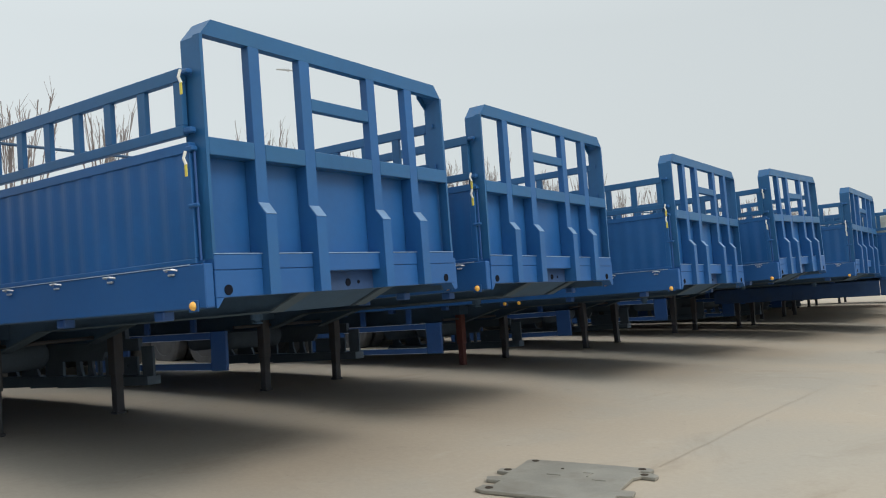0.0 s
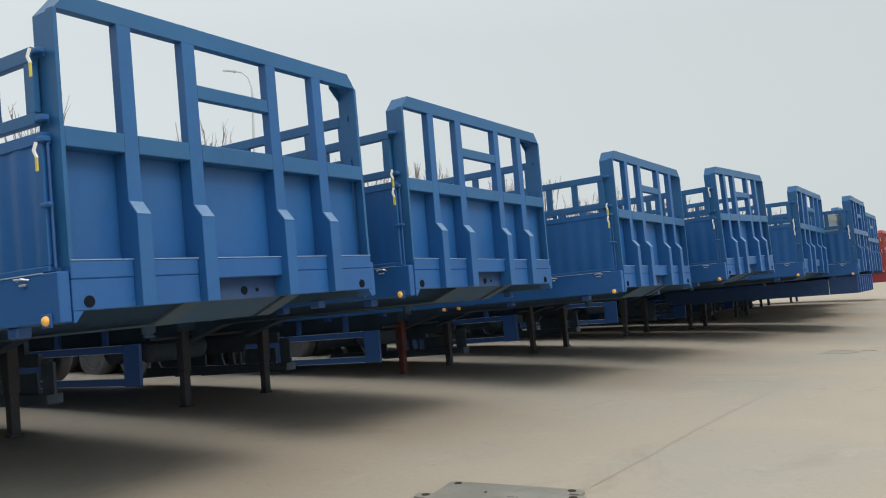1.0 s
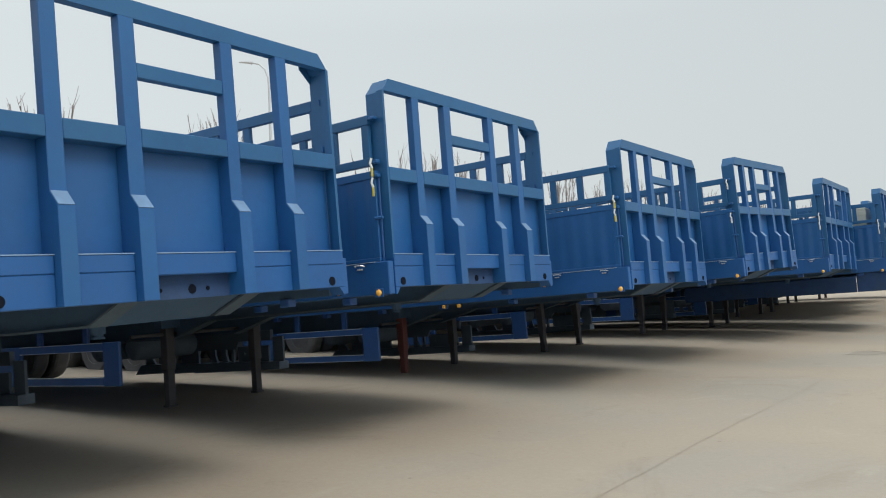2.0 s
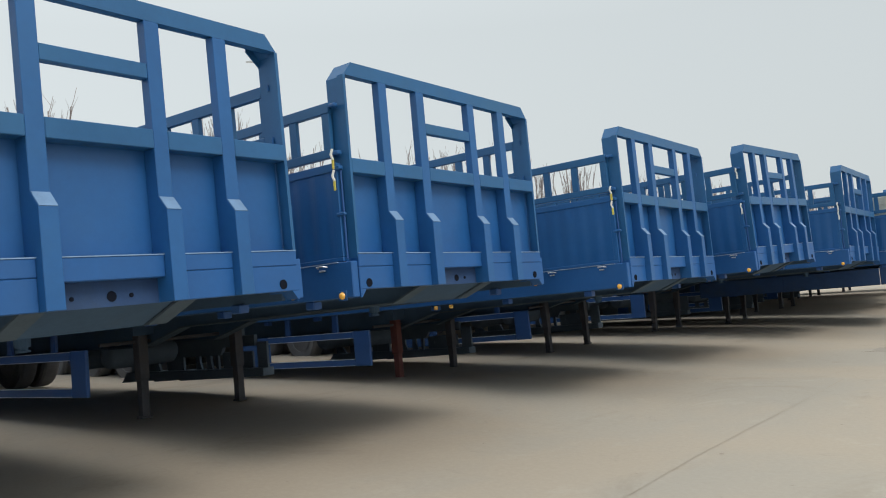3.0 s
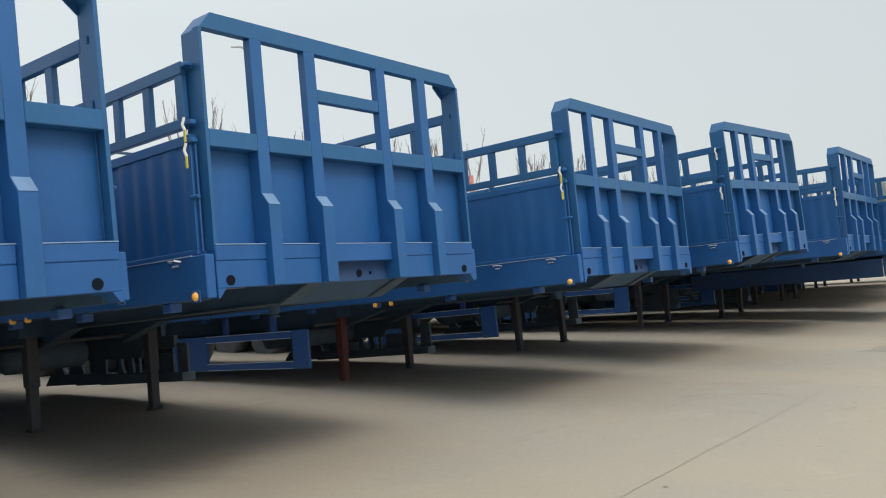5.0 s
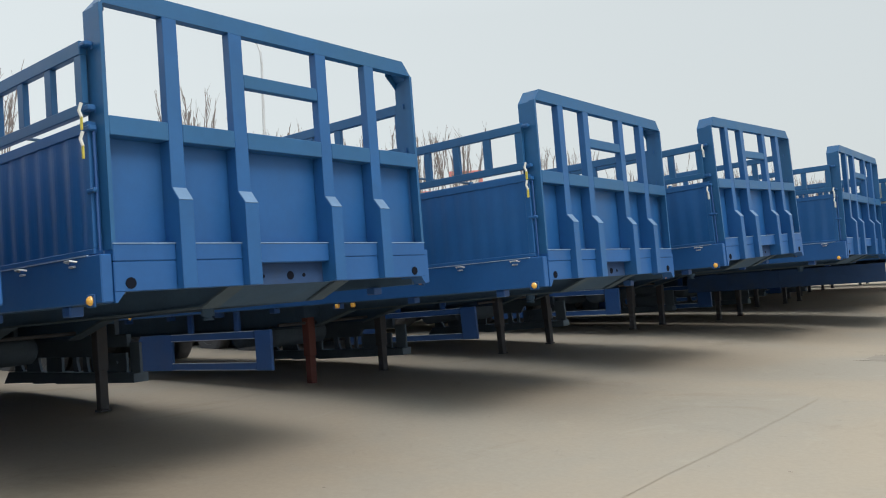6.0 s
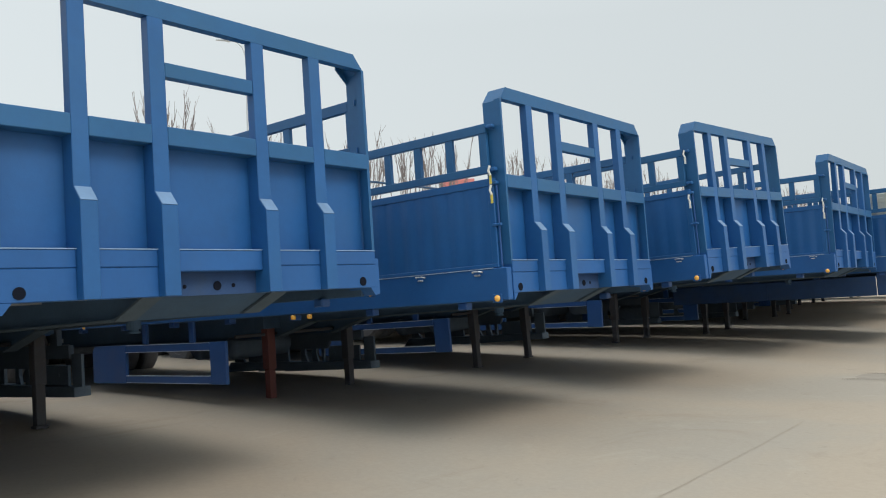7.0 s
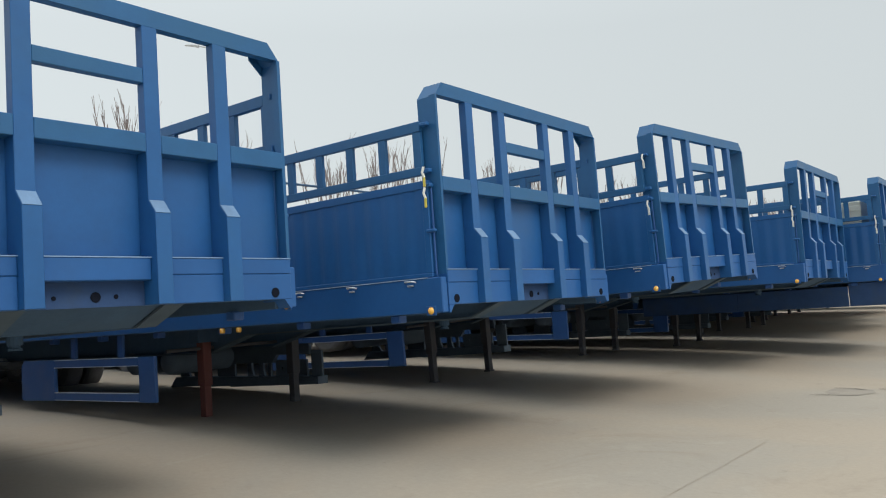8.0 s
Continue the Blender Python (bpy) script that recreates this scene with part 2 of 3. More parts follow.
def part(name, bm, mat, parent, label="", smooth=False):
    """Links a bmesh as one mesh object under a thing or under a part."""
    me = bpy.data.meshes.new(name)
    bm.to_mesh(me)
    bm.free()
    me.materials.append(mat)
    if smooth:
        me.polygons.foreach_set("use_smooth", [True] * len(me.polygons))
    ob = new(name, me)
    ob.parent = parent
    return tagged(ob, label)


# ---- the semi trailer: x runs to its nose, y across from its kerb side, z up; its nose plate stands at x = 0 ----
POSTS = ((0.416, 0.503), (0.843, 0.936), (1.513, 1.603), (1.960, 2.052))
NOSE_PITCH = 0.045      # the nose stands high on its legs
LENGTH, WIDTH = 12.4, 2.5


def ground_under(x):
    """Height of the yard below a point of the trailer, in the trailer's own frame."""
    return -NOSE_PITCH * x + (0.100 if x > -5 else 0.02)


def headboard(t):
    # bent edge plate round the frame
    band = [(0.06, 1.50), (0.06, 2.745), (0.150, 2.854), (2.370, 2.854), (2.46, 2.745), (2.46, 1.50)]
    inner = [(2.448, 1.50), (2.448, 2.740), (2.364, 2.842), (0.156, 2.842), (0.072, 2.740), (0.072, 1.50)]
    part("edge_plate", prism(band + inner, "x", -0.160, -0.001), BLUE_FRAME, t)
    part("top_bar", prism([(0.087, 2.757), (0.154, 2.846), (2.366, 2.846), (2.433, 2.757)], "x", -0.060, 0.0), BLUE_FRAME, t)
    part("corner_flange", box(-0.055, 0.0, 0.0605, 0.082, 1.53, 2.7565, 0), BLUE_FRAME, t)
    part("corner_flange", box(-0.055, 0.0, 2.436, 2.4595, 1.53, 2.7565, 0), BLUE_FRAME, t)
    # stiffening webs across the top corners, on the rear edge of the plate
    for c, o in ((0.072, 1), (2.448, -1)):
        part("corner_web", prism([(c, 2.690), (c + o * 0.100, 2.778), (c + o * 0.100, 2.842), (c + o * 0.084, 2.842), (c, 2.740)], "x", -0.158, -0.150), BLUE_FRAME, t)
    for a, b in POSTS:
        # upper run flush with the frame, lower run standing forward under a sloping cap
        part("post", prism([(-0.090, 1.285), (0.060, 1.285), (0.060, 1.757), (0.002, 1.826), (0.002, 2.7565), (-0.060, 2.7565), (-0.060, 2.10), (-0.090, 2.08)], "y", a, b, 0.003), BLUE, t)
        part("post_cap", prism([(0.0635, 1.757), (0.0055, 1.8275), (0.001, 1.827), (0.059, 1.755)], "y", a + 0.002, b - 0.002), CAP, t, "scuffed sloping cap, skylight put into its pale blue")
    part("cross_bar", box(-0.055, -0.001, POSTS[1][1], POSTS[2][0], 2.445, 2.525), BLUE_FRAME, t)
    edges = [0.082] + [v for p in POSTS for v in p] + [2.436]
    for i in range(0, 10, 2):
        a, b = edges[i], edges[i + 1]
        part("middle_rail", box(-0.090, 0.004, a, b, 2.078, 2.178), BLUE_FRAME, t)
        part("panel", box(-0.0965, -0.0905, a - 0.035 if i else 0.072, b + 0.035 if i < 8 else 2.448, 1.525, 2.090, 0), BLUE_PANEL, t)
        if i != 4:
            part("front_beam", box(-0.08, 0.006, a if i else 0.064, b if i < 8 else 2.456, 1.438, 1.528, 0.005), BLUE_BEAM, t)
            part("front_beam", box(-0.08, 0.003, a if i else 0.064, b if i < 8 else 2.456, 1.285, 1.4372, 0.004), BLUE_BEAM, t)
        else:
            part("front_beam", box(-0.08, 0.006, a, b, 1.412, 1.528, 0.005), BLUE_BEAM, t)
            pocket = part("coupling_pocket", box(-0.12, -0.068, a - 0.002, b + 0.002, 1.285, 1.4125, 0), POCKET, t, "recessed plate with air line holes")
            for y, r in ((a + 0.10, 0.011), ((a + b) / 2 + 0.02, 0.026), (b - 0.16, 0.012)):
                part("air_hole", lathe([(0.0005, 0), (r, 0), (r, -0.004), (0.0005, -0.004)], 12, (-0.0635, y, 1.335), "x"), HOLE, pocket)
        # the strip carries the beam edge's highlight as pale paint
        part("edge_strip", box(-0.002, 0.010, a if i else 0.064, b if i < 8 else 2.456, 1.526, 1.5315, 0), EDGE_HIGHLIGHT, t, "pale worn upper edge, its highlight painted in")
    for y in (0.150, 2.328):
        part("lock_hole", lathe([(0.0005, 0), (0.029, 0), (0.029, -0.006), (0.0005, -0.006)], 16, (0.0075, y, 1.327), "x"), HOLE, t)
    # feet at both lower corners, where the side rails meet the nose
    for y0, y1, s in ((0.0, 0.07, 1), (2.43, 2.5, -1)):
        y = 0.064 if s > 0 else 2.456
        part("corner_foot", prism([(y, 1.285), (y + s * 0.055, 1.285), (y + s * 0.012, 1.232), (y, 1.232)], "x", -0.20, 0.002), BLUE_BEAM, t)


def side(t, s):
    """One long side: s = 0 kerb side at y = 0, s = 1 road side at y = WIDTH."""
    def Y(v):
        return v if s == 0 else WIDTH - v

    def yb(x0, x1, v0, v1, z0, z1, bevel=0.004):
        a, b = sorted((Y(v0), Y(v1)))
        return box(x0, x1, a, b, z0, z1, bevel)

    part("side_rail", yb(-LENGTH, -0.005, 0.0, 0.062, 1.236, 1.478, 0.006), BLUE_BEAM, t)
    # dark box added over the rail's inner face, which would show bright blue
    part("rail_channel", yb(-LENGTH + 0.02, -0.10, 0.0625, 0.090, 1.230, 1.398, 0.003), CHASSIS, t, "dark cover added inside the side rail")
    # same for the rail: its edge highlight is painted on
    part("edge_strip", yb(-LENGTH, -0.13, -0.006, 0.01, 1.476, 1.4815, 0), RAIL_HIGHLIGHT, t, "pale worn upper edge, its highlight painted in")
    # the lowered-in side walls, five a side, each of folded sheet in a frame
    step = (LENGTH - 0.12) / 5
    for k in range(5):
        x1 = -0.085 - k * step
        x0 = x1 - step + 0.05
        bm = bmesh.new()
        n = int((x1 - x0 - 0.12) / 0.16)
        xs = [x1 - 0.05]
        pitch = (x1 - x0 - 0.10) / n
        prof = []
        for i in range(n):
            a = x1 - 0.05 - i * pitch
            prof += [(a - pitch * f, 0.017 + 0.0045 * (1 - math.cos(2 * math.pi * f))) for f in (0.0, 0.15, 0.3, 0.42, 0.5, 0.58, 0.7, 0.85)]
        prof.append((x0 + 0.05, 0.016))
        low = [bm.verts.new((x, Y(v), 1.50)) for x, v in prof]
        high = [bm.verts.new((x, Y(v), 2.10)) for x, v in prof]
        for i in range(len(prof) - 1):
            bm.faces.new((low[i], low[i + 1], high[i + 1], high[i]))
        for v in bmesh.ops.extrude_face_region(bm, geom=bm.faces[:])["geom"]:
            if isinstance(v, bmesh.types.BMVert):
                v.co.y += 0.004 if s == 0 else -0.004
        bmesh.ops.recalc_face_normals(bm, faces=bm.faces[:])
        wall = part("side_wall", bm, BLUE_PANEL, t)
        part("wall_rail", yb(x0, x1, 0.012, 0.062, 2.098, 2.156), BLUE, wall)
        part("wall_rail", yb(x0, x1, 0.012, 0.062, 1.482, 1.512), BLUE, wall)
        part("wall_stile", yb(x1 - 0.055, x1, 0.014, 0.060, 1.512, 2.098), BLUE, wall)
        part("wall_stile", yb(x0, x0 + 0.055, 0.014, 0.060, 1.512, 2.098), BLUE, wall)
        if k:
            part("stake", yb(x1 + 0.002, x1 + 0.046, 0.0, 0.07, 1.482, 2.60), BLUE_FRAME, t)
        # open rack above the wall
        xr = x1 - 0.035 if k or s == 0 else -0.163
        rack = part("rack_rail", yb(x0, xr, 0.010, 0.052, 2.505, 2.578), BLUE_FRAME, t)
        part("rack_rail", yb(x0, xr, 0.010, 0.052, 2.196, 2.256), BLUE_FRAME, rack)
        m = 7
        for i in range(m + 1):
            x = x1 - 0.035 - 0.07 - i * (x1 - x0 - 0.035 - 0.07) / m
            part("rack_upright", yb(x, x + 0.070, 0.014, 0.048, 2.256, 2.505, 0.003), BLUE_FRAME, rack)
    # rope hooks below the walls
    for k in range(21):
        x = -0.272 - 0.569 * k
        y = Y(-0.004)
        o = -1 if s == 0 else 1
        hook = part("rope_hook", tube([(x - 0.045, y, 1.455), (x - 0.03, y + o * 0.03, 1.462), (x + 0.03, y + o * 0.03, 1.462), (x + 0.045, y, 1.455)], 0.0055, 6), ZINC, t, "pale steel rope hook")
        part("hook_plate", yb(x - 0.030, x + 0.024, -0.015, 0.0, 1.427, 1.439, 0.003), ZINC, hook)
    # marker lamps
    o = -1 if s == 0 else 1
    for x in (-0.103, -6.3, -9.4, -12.2):
        lamp = part("marker_lamp", lathe([(0.0005, o * 0.030), (0.012, o * 0.028), (0.021, o * 0.021), (0.026, o * 0.010), (0.026, 0.0), (0.0005, 0.0)], 16, (x, Y(-0.001), 1.251), "y"), AMBER, t, "amber side marker lamp", smooth=True)
        part("lamp_base", yb(x - 0.042, x + 0.042, -0.010, -0.001, 1.218, 1.284, 0.004), BLUE_BEAM, lamp)
    # corner latch: rod, handle, keeper and hanging tags
    y = Y(0.035)
    rod = part("latch_rod", tube([(-0.067, y, 1.50), (-0.067, y, 2.10)], 0.007, 8), GUARD, t)
    part("latch_handle", yb(-0.112, -0.028, 0.0, 0.024, 1.788, 1.812, 0.007), BLUE, rod)
    for z0, z1 in ((2.104, 2.132), (2.206, 2.236), (2.536, 2.562)):
        if s == 0:
            part("latch_keeper", yb(-0.112, -0.050, 0.004, 0.046, z0, z1, 0.006), BLUE, rod)
        part("keeper_pin", tube([(-0.085, Y(0.058), z0 - 0.004), (-0.085, Y(0.058), z1 + 0.006)], 0.006, 8), BLUE, rod)
    for z in ((2.10, 2.555) if s == 0 else ()):
        strap = part("tag_strap", tube([(-0.085, Y(-0.012), z), (-0.092, Y(-0.022), z - 0.04), (-0.080, Y(-0.016), z - 0.075)], 0.009, 6), WHITE_STRAP, t, "white strap with a yellow tag")
        part("tag", yb(-0.094, -0.072, -0.020, -0.013, z - 0.14, z - 0.07, 0.003), YELLOW, strap, "yellow tag")


def underframe(t):
    part("deck", box(-LENGTH, -0.082, 0.062, WIDTH - 0.062, 1.40, 1.46, 0), PLY, t)
    for y in (0.856, 1.70):
        web = [(-0.10, 1.40), (-0.10, 1.285), (-0.36, 1.182), (-3.10, 1.150), (-3.75, 0.985), (-LENGTH, 0.985), (-LENGTH, 1.40)]
        beam = part("main_beam", prism(web, "y", y - 0.006, y + 0.006), CHASSIS, t)
        flange = [(-0.085, 1.284), (-0.36, 1.172), (-3.10, 1.140), (-3.75, 0.975), (-LENGTH, 0.975), (-LENGTH, 0.989), (-3.75, 0.989), (-3.10, 1.154), (-0.36, 1.186), (-0.085, 1.298)]
        part("lower_flange", prism(flange, "y", y - 0.06, y + 0.06), PALE_FLANGE, beam, "dusty lower flange, bounced light in its paler tone")
    for k in range(24):
        x = -0.30 - k * 0.51
        part("cross_member", box(x - 0.03, x + 0.03, 0.07, WIDTH - 0.07, 1.31, 1.395, 0), LIFTED_GREY, t)
    part("coupling_plate", box(-2.0, -0.40, 0.92, 1.64, 1.172, 1.186, 0), CHASSIS, t)
    part("nose_plate", prism([(-0.40, 1.176), (-0.36, 1.190), (-0.125, 1.286), (-0.125, 1.298), (-0.36, 1.204), (-0.40, 1.186)], "y", 0.917, 1.639), CHASSIS, t)
    part("king_pin", lathe([(0.0005, 0), (0.045, 0), (0.045, -0.05), (0.03, -0.052), (0.03, -0.066), (0.04, -0.068), (0.04, -0.08), (0.0005, -0.08)], 14, (-1.0, 1.28, 1.171), "z"), CHASSIS, t)
    # landing legs
    for y in (0.737, 1.925):
        g = ground_under(-3.72)
        leg = part("landing_leg", box(-3.775, -3.665, y - 0.052, y + 0.052, 0.66, 1.22, 0.006), LEG, t)
        part("inner_leg", box(-3.763, -3.677, y - 0.042, y + 0.042, g + 0.028, 0.70, 0.005), LEG, leg)
        part("foot", box(-3.776, -3.664, y - 0.056, y + 0.056, g + 0.003, g + 0.028, 0.006), LEG, leg)
        part("leg_bracket", box(-3.80, -3.64, y - 0.12, y + 0.12, 1.10, 1.30, 0.005), CHASSIS, leg)
    part("leg_shaft", tube([(-3.72, 0.30, 1.04), (-3.72, 1.925, 1.04)], 0.018, 8), LEG, t)
    # kerb side guard: two rails between an end post and a wider end panel, hung from the frame
    y0, y1, back, low, high = 0.085, 0.125, -6.30, 0.572, 1.006
    guard = part("guard_post", box(-3.875, -3.605, y0, y1, low - 0.004, high + 0.004, 0.006), GUARD, t)
    part("guard_panel", prism([(back, low), (back + 0.05, low - 0.012), (-5.535, low - 0.006), (-5.535, high + 0.002), (back + 0.06, high + 0.002), (back, high - 0.05)], "y", y0, y1, 0.005), GUARD, guard)
    for z in (low, high - 0.085):
        part("guard_rail", box(-5.53, -3.88, y0, y1, z, z + 0.085, 0.006), GUARD, guard)
        for q in (z, z + 0.079):
            part("rail_edge", box(-5.53, -3.885, y0 - 0.003, y1 + 0.003, q, q + 0.0062, 0), BRIGHT_EDGE, guard)
    for x in (-4.20, -5.12):
        part("guard_hanger", box(x - 0.045, x + 0.045, y0 + 0.004, y1 - 0.004, high - 0.004, 1.24, 0.004), GUARD, guard)
    # long open carrier along the road side: a stepped tray hung on plates of uneven width
    carrier = part("carrier_tray", prism([(-6.57, 0.468), (-5.81, 0.488), (-5.81, 0.472), (-5.25, 0.488), (-5.25, 0.476), (-3.62, 0.510), (-3.62, 0.600), (-6.43, 0.606)], "y", WIDTH - 0.30, WIDTH - 0.14, 0.004), BOX_PAINT, t, "dark long carrier tray")
    y0, y1 = WIDTH - 0.225, WIDTH - 0.195
    for x0, x1, taper in ((-6.43, -6.28, 0.08), (-6.11, -5.80, 0.05), (-5.60, -5.24, 0.0), (-4.98, -4.90, 0.04), (-4.76, -4.68, 0.03), (-4.58, -4.53, 0.0)):
        part("carrier_plate", prism([(x0, 0.604), (x1 + taper, 0.604), (x1, 0.70), (x1, 0.766), (x0, 0.766)], "y", y0, y1), BOX_PAINT, carrier)
    part("carrier_plate", box(-4.44, -3.88, y0, y1, 0.604, 0.796, 0.003), BOX_PAINT, carrier)
    part("carrier_post", box(-3.80, -3.62, y0, y1, 0.598, 0.90, 0.003), BOX_PAINT, carrier)
    part("carrier_rail", prism([(-6.43, 0.80), (-6.37, 0.764), (-4.46, 0.764), (-4.40, 0.858), (-3.81, 0.858), (-3.81, 0.985), (-6.43, 0.985)], "y", y0 - 0.02, y1, 0.003), BOX_PAINT, carrier)
    for x in (-4.10, -5.15, -5.95):
        part("carrier_hanger", box(x - 0.07, x + 0.07, y0 - 0.02, y1, 0.98, 1.31, 0.003), BOX_PAINT, carrier)
    for x in (-4.05, -4.32):
        part("carrier_bolt", lathe([(0.0005, 0), (0.016, 0), (0.016, -0.012), (0.0005, -0.012)], 8, (x, y0, 0.70), "y"), BOX_PAINT, carrier)
    # three axles on leaf springs
    for x in (-9.1, -10.35, -11.6):
        z = ground_under(x) + 0.472
        axle = part("axle", lathe([(0.07, 0.20), (0.07, WIDTH - 0.20)], 12, (x, 0, z), "y"), LIFTED_GREY, t)
        for y in (0.856, 1.70):
            part("leaf_spring", prism([(x - 0.48, z + 0.15), (x, z + 0.08), (x + 0.48, z + 0.15), (x + 0.48, z + 0.21), (x, z + 0.14), (x - 0.48, z + 0.21)], "y", y - 0.04, y + 0.04), LIFTED_GREY, axle)
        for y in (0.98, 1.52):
            part("brake_chamber", lathe([(0.02, -0.09), (0.075, -0.085), (0.088, -0.02), (0.088, 0.02), (0.075, 0.085), (0.02, 0.09)], 14, (x + 0.26, y, z + 0.08), "x"), LIFTED_GREY, axle, smooth=True)
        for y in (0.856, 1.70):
            part("spring_hanger", prism([(x + 0.50, 0.99), (x + 0.72, 0.99), (x + 0.66, z + 0.12), (x + 0.56, z + 0.12)], "y", y - 0.05, y + 0.05), LIFTED_GREY, axle)
        for y, o in ((0.19, -1), (WIDTH - 0.19, 1)):
            for dy in (0.0, -o * 0.34):
                prof = [(0.28, -0.12), (0.41, -0.135), (0.455, -0.115), (0.47, -0.08), (0.47, 0.08), (0.455, 0.115), (0.41, 0.135), (0.28, 0.12)]
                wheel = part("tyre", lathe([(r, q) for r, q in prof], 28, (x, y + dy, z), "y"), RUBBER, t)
                part("rim", lathe([(0.02, o * 0.05), (0.16, o * 0.06), (0.20, o * 0.02), (0.27, o * 0.11), (0.28, o * 0.125), (0.28, -o * 0.12)], 20, (x, y + dy, z), "y"), RIM, wheel)
    for y0, y1 in ((0.10, 0.72), (WIDTH - 0.72, WIDTH - 0.10)):
        part("mudflap", box(-12.22, -12.20, y0, y1, 0.62, 1.22, 0), LIFTED_GREY, t)
    part("tie_bar", tube([(-2.52, 0.03, 2.585), (-2.52, WIDTH - 0.03, 2.585)], 0.012, 8), CHASSIS, t, "dark tie bar between the racks")
    for k in range(12):
        x = -0.487 - 1.005 * k
        for y0, y1 in ((0.05, 0.13), (WIDTH - 0.13, WIDTH - 0.05)):
            part("stake_pocket", box(x - 0.045, x + 0.045, y0, y1, 1.178, 1.236, 0.008), GUARD, t)
    for x in (-4.55, -5.25):
        tank = part("air_tank", lathe([(0.02, 0.82), (0.10, 0.83), (0.14, 0.87), (0.14, 1.63), (0.10, 1.67), (0.02, 1.68)], 16, (x, 0, 0.90), "y"), BOX_PAINT, t, "dark air tank", smooth=True)
        for y in (1.0, 1.5):
            part("tank_strap", box(x - 0.02, x + 0.02, y - 0.02, y + 0.02, 1.03, 1.32, 0.003), BOX_PAINT, tank)
    part("rear_bumper", box(-LENGTH + 0.02, -LENGTH + 0.12, 0.05, WIDTH - 0.05, 0.86, 1.0, 0.005), BLUE, t)
    part("tail_board", box(-LENGTH - 0.05, -LENGTH, 0.02, WIDTH - 0.02, 1.24, 2.15, 0.005), BLUE, t)


def semi_trailer():
    t = new("semi_trailer")
    headboard(t)
    side(t, 0)
    side(t, 1)
    underframe(t)
    return tagged(t, "blue flatbed semi trailer with open rack sides, parked on its legs", "trailer", "row of parked trailers")


# nose corner x, y, lift, then turn, nose pitch and lean in degrees: the row stands slightly uneven;
# the last line is an unseen trailer, added to shade the first one's kerb side
ROW = ((-2.937, 3.14, 0.005, 9.27, 2.555, 1.355),
       (-3.417, 6.04, 0.018, 6.551, 2.658, 0.035),
       (-3.425, 9.524, -0.063, 6.102, 2.862, -0.141),
       (-3.411, 12.623, 0.06, 3.225, 3.513, 1.677),
       (-3.501, 16.356, 0.015, 5.494, 2.193, -0.53),
       (-3.28, 19.22, 0.0, 6.5, 2.58, 0.0),
       (-4.25, 22.15, 0.0, 6.0, 2.58, 0.0),
       (-4.24, 24.65, 0.0, 5.8, 2.58, 0.0),
       (-5.15, 27.1, 0.0, 6.0, 2.58, 0.0),
       (-5.9, 29.7, 0.0, 6.0, 2.58, 0.0),
       (-6.1, 32.2, 0.0, 5.6, 2.58, 0.0),
       (-3.02, -1.00, 0.0, 9.0, 2.58, 0.0))
RED_ROW = ((-6.22, 36.2, 0.0, 6.0, 2.58, 0.0),)


def stand(row):
    x, y, dz, yaw, pitch, lean = row
    return pose(x, y, dz - radians(lean) * 1.25, lean, -pitch, yaw)


first = semi_trailer()
first.matrix_basis = stand(ROW[0])
trailers = [first] + [copy_thing(first, stand(row)) for row in ROW[1:]]


def repaint(ob, swap):
    """Gives one copy other paints on the shared meshes."""
    for slot in ob.material_slots:
        if slot.material in swap:
            paint = swap[slot.material]
            slot.link = "OBJECT"
            slot.material = paint


for row in RED_ROW:
    red = copy_thing(first, stand(row))
    tagged(red, "red flatbed semi trailer with open rack sides, parked on its legs")
    for ob in red.children_recursive:
        repaint(ob, {BLUE: RED_PAINT, BLUE_BEAM: RED_PAINT, BLUE_FRAME: RED_PAINT, BLUE_PANEL: RED_PAINT})
    part("front_skirt", box(-0.58, -0.04, 0.06, 2.44, 0.84, 1.226, 0.01), RED_PAINT, red, "red front skirt")

# from the fourth on the tags are bare white straps
for later in trailers[3:-1]:
    for ob in later.children_recursive:
        repaint(ob, {YELLOW: WHITE_STRAP})
        if ob.name.startswith("tag") and not ob.name.startswith("tag_strap"):
            tagged(ob, "white strap end")

# on most trailers the upper strap hangs from the lower rack rail
for later in trailers[1:3] + trailers[4:]:
    straps = [ob for ob in later.children if ob.name.startswith("tag_strap")]
    top = max(straps, key=lambda ob: ob.data.vertices[0].co.z)
    top.matrix_basis = Matrix.Translation((0, 0, -0.31)) @ top.matrix_basis

# the sixth trailer: headboard sheeted over but for a slot, and a ribbed skirt below the nose
sixth = trailers[5]
tagged(sixth, "blue semi trailer with a sheeted headboard and a ribbed front skirt")
for y0, y1, z0, z1 in ((0.084, 0.936, 2.178, 2.757), (0.936, 1.513, 2.60, 2.757), (0.936, 1.513, 2.178, 2.445), (1.513, 2.434, 2.178, 2.757)):
    part("front_sheet", box(-0.075, -0.062, y0, y1, z0, z1, 0), BLUE, sixth)
skirt = part("front_skirt", box(-0.58, -0.04, 0.06, 2.44, 0.86, 1.226, 0.01), POCKET, sixth, "dark blue front skirt")
for k in range(7):
    part("skirt_rib", box(-0.039, -0.005, 0.16 + 0.35 * k, 0.22 + 0.35 * k, 0.87, 1.22, 0.006), GUARD, skirt)
for k in range(2):
    part("side_skirt", box(-2.30 - 1.72 * k, -0.582 - 1.72 * k, 0.012, 0.045, 0.86, 1.174, 0.006), POCKET, sixth, "dark blue side skirt panel")

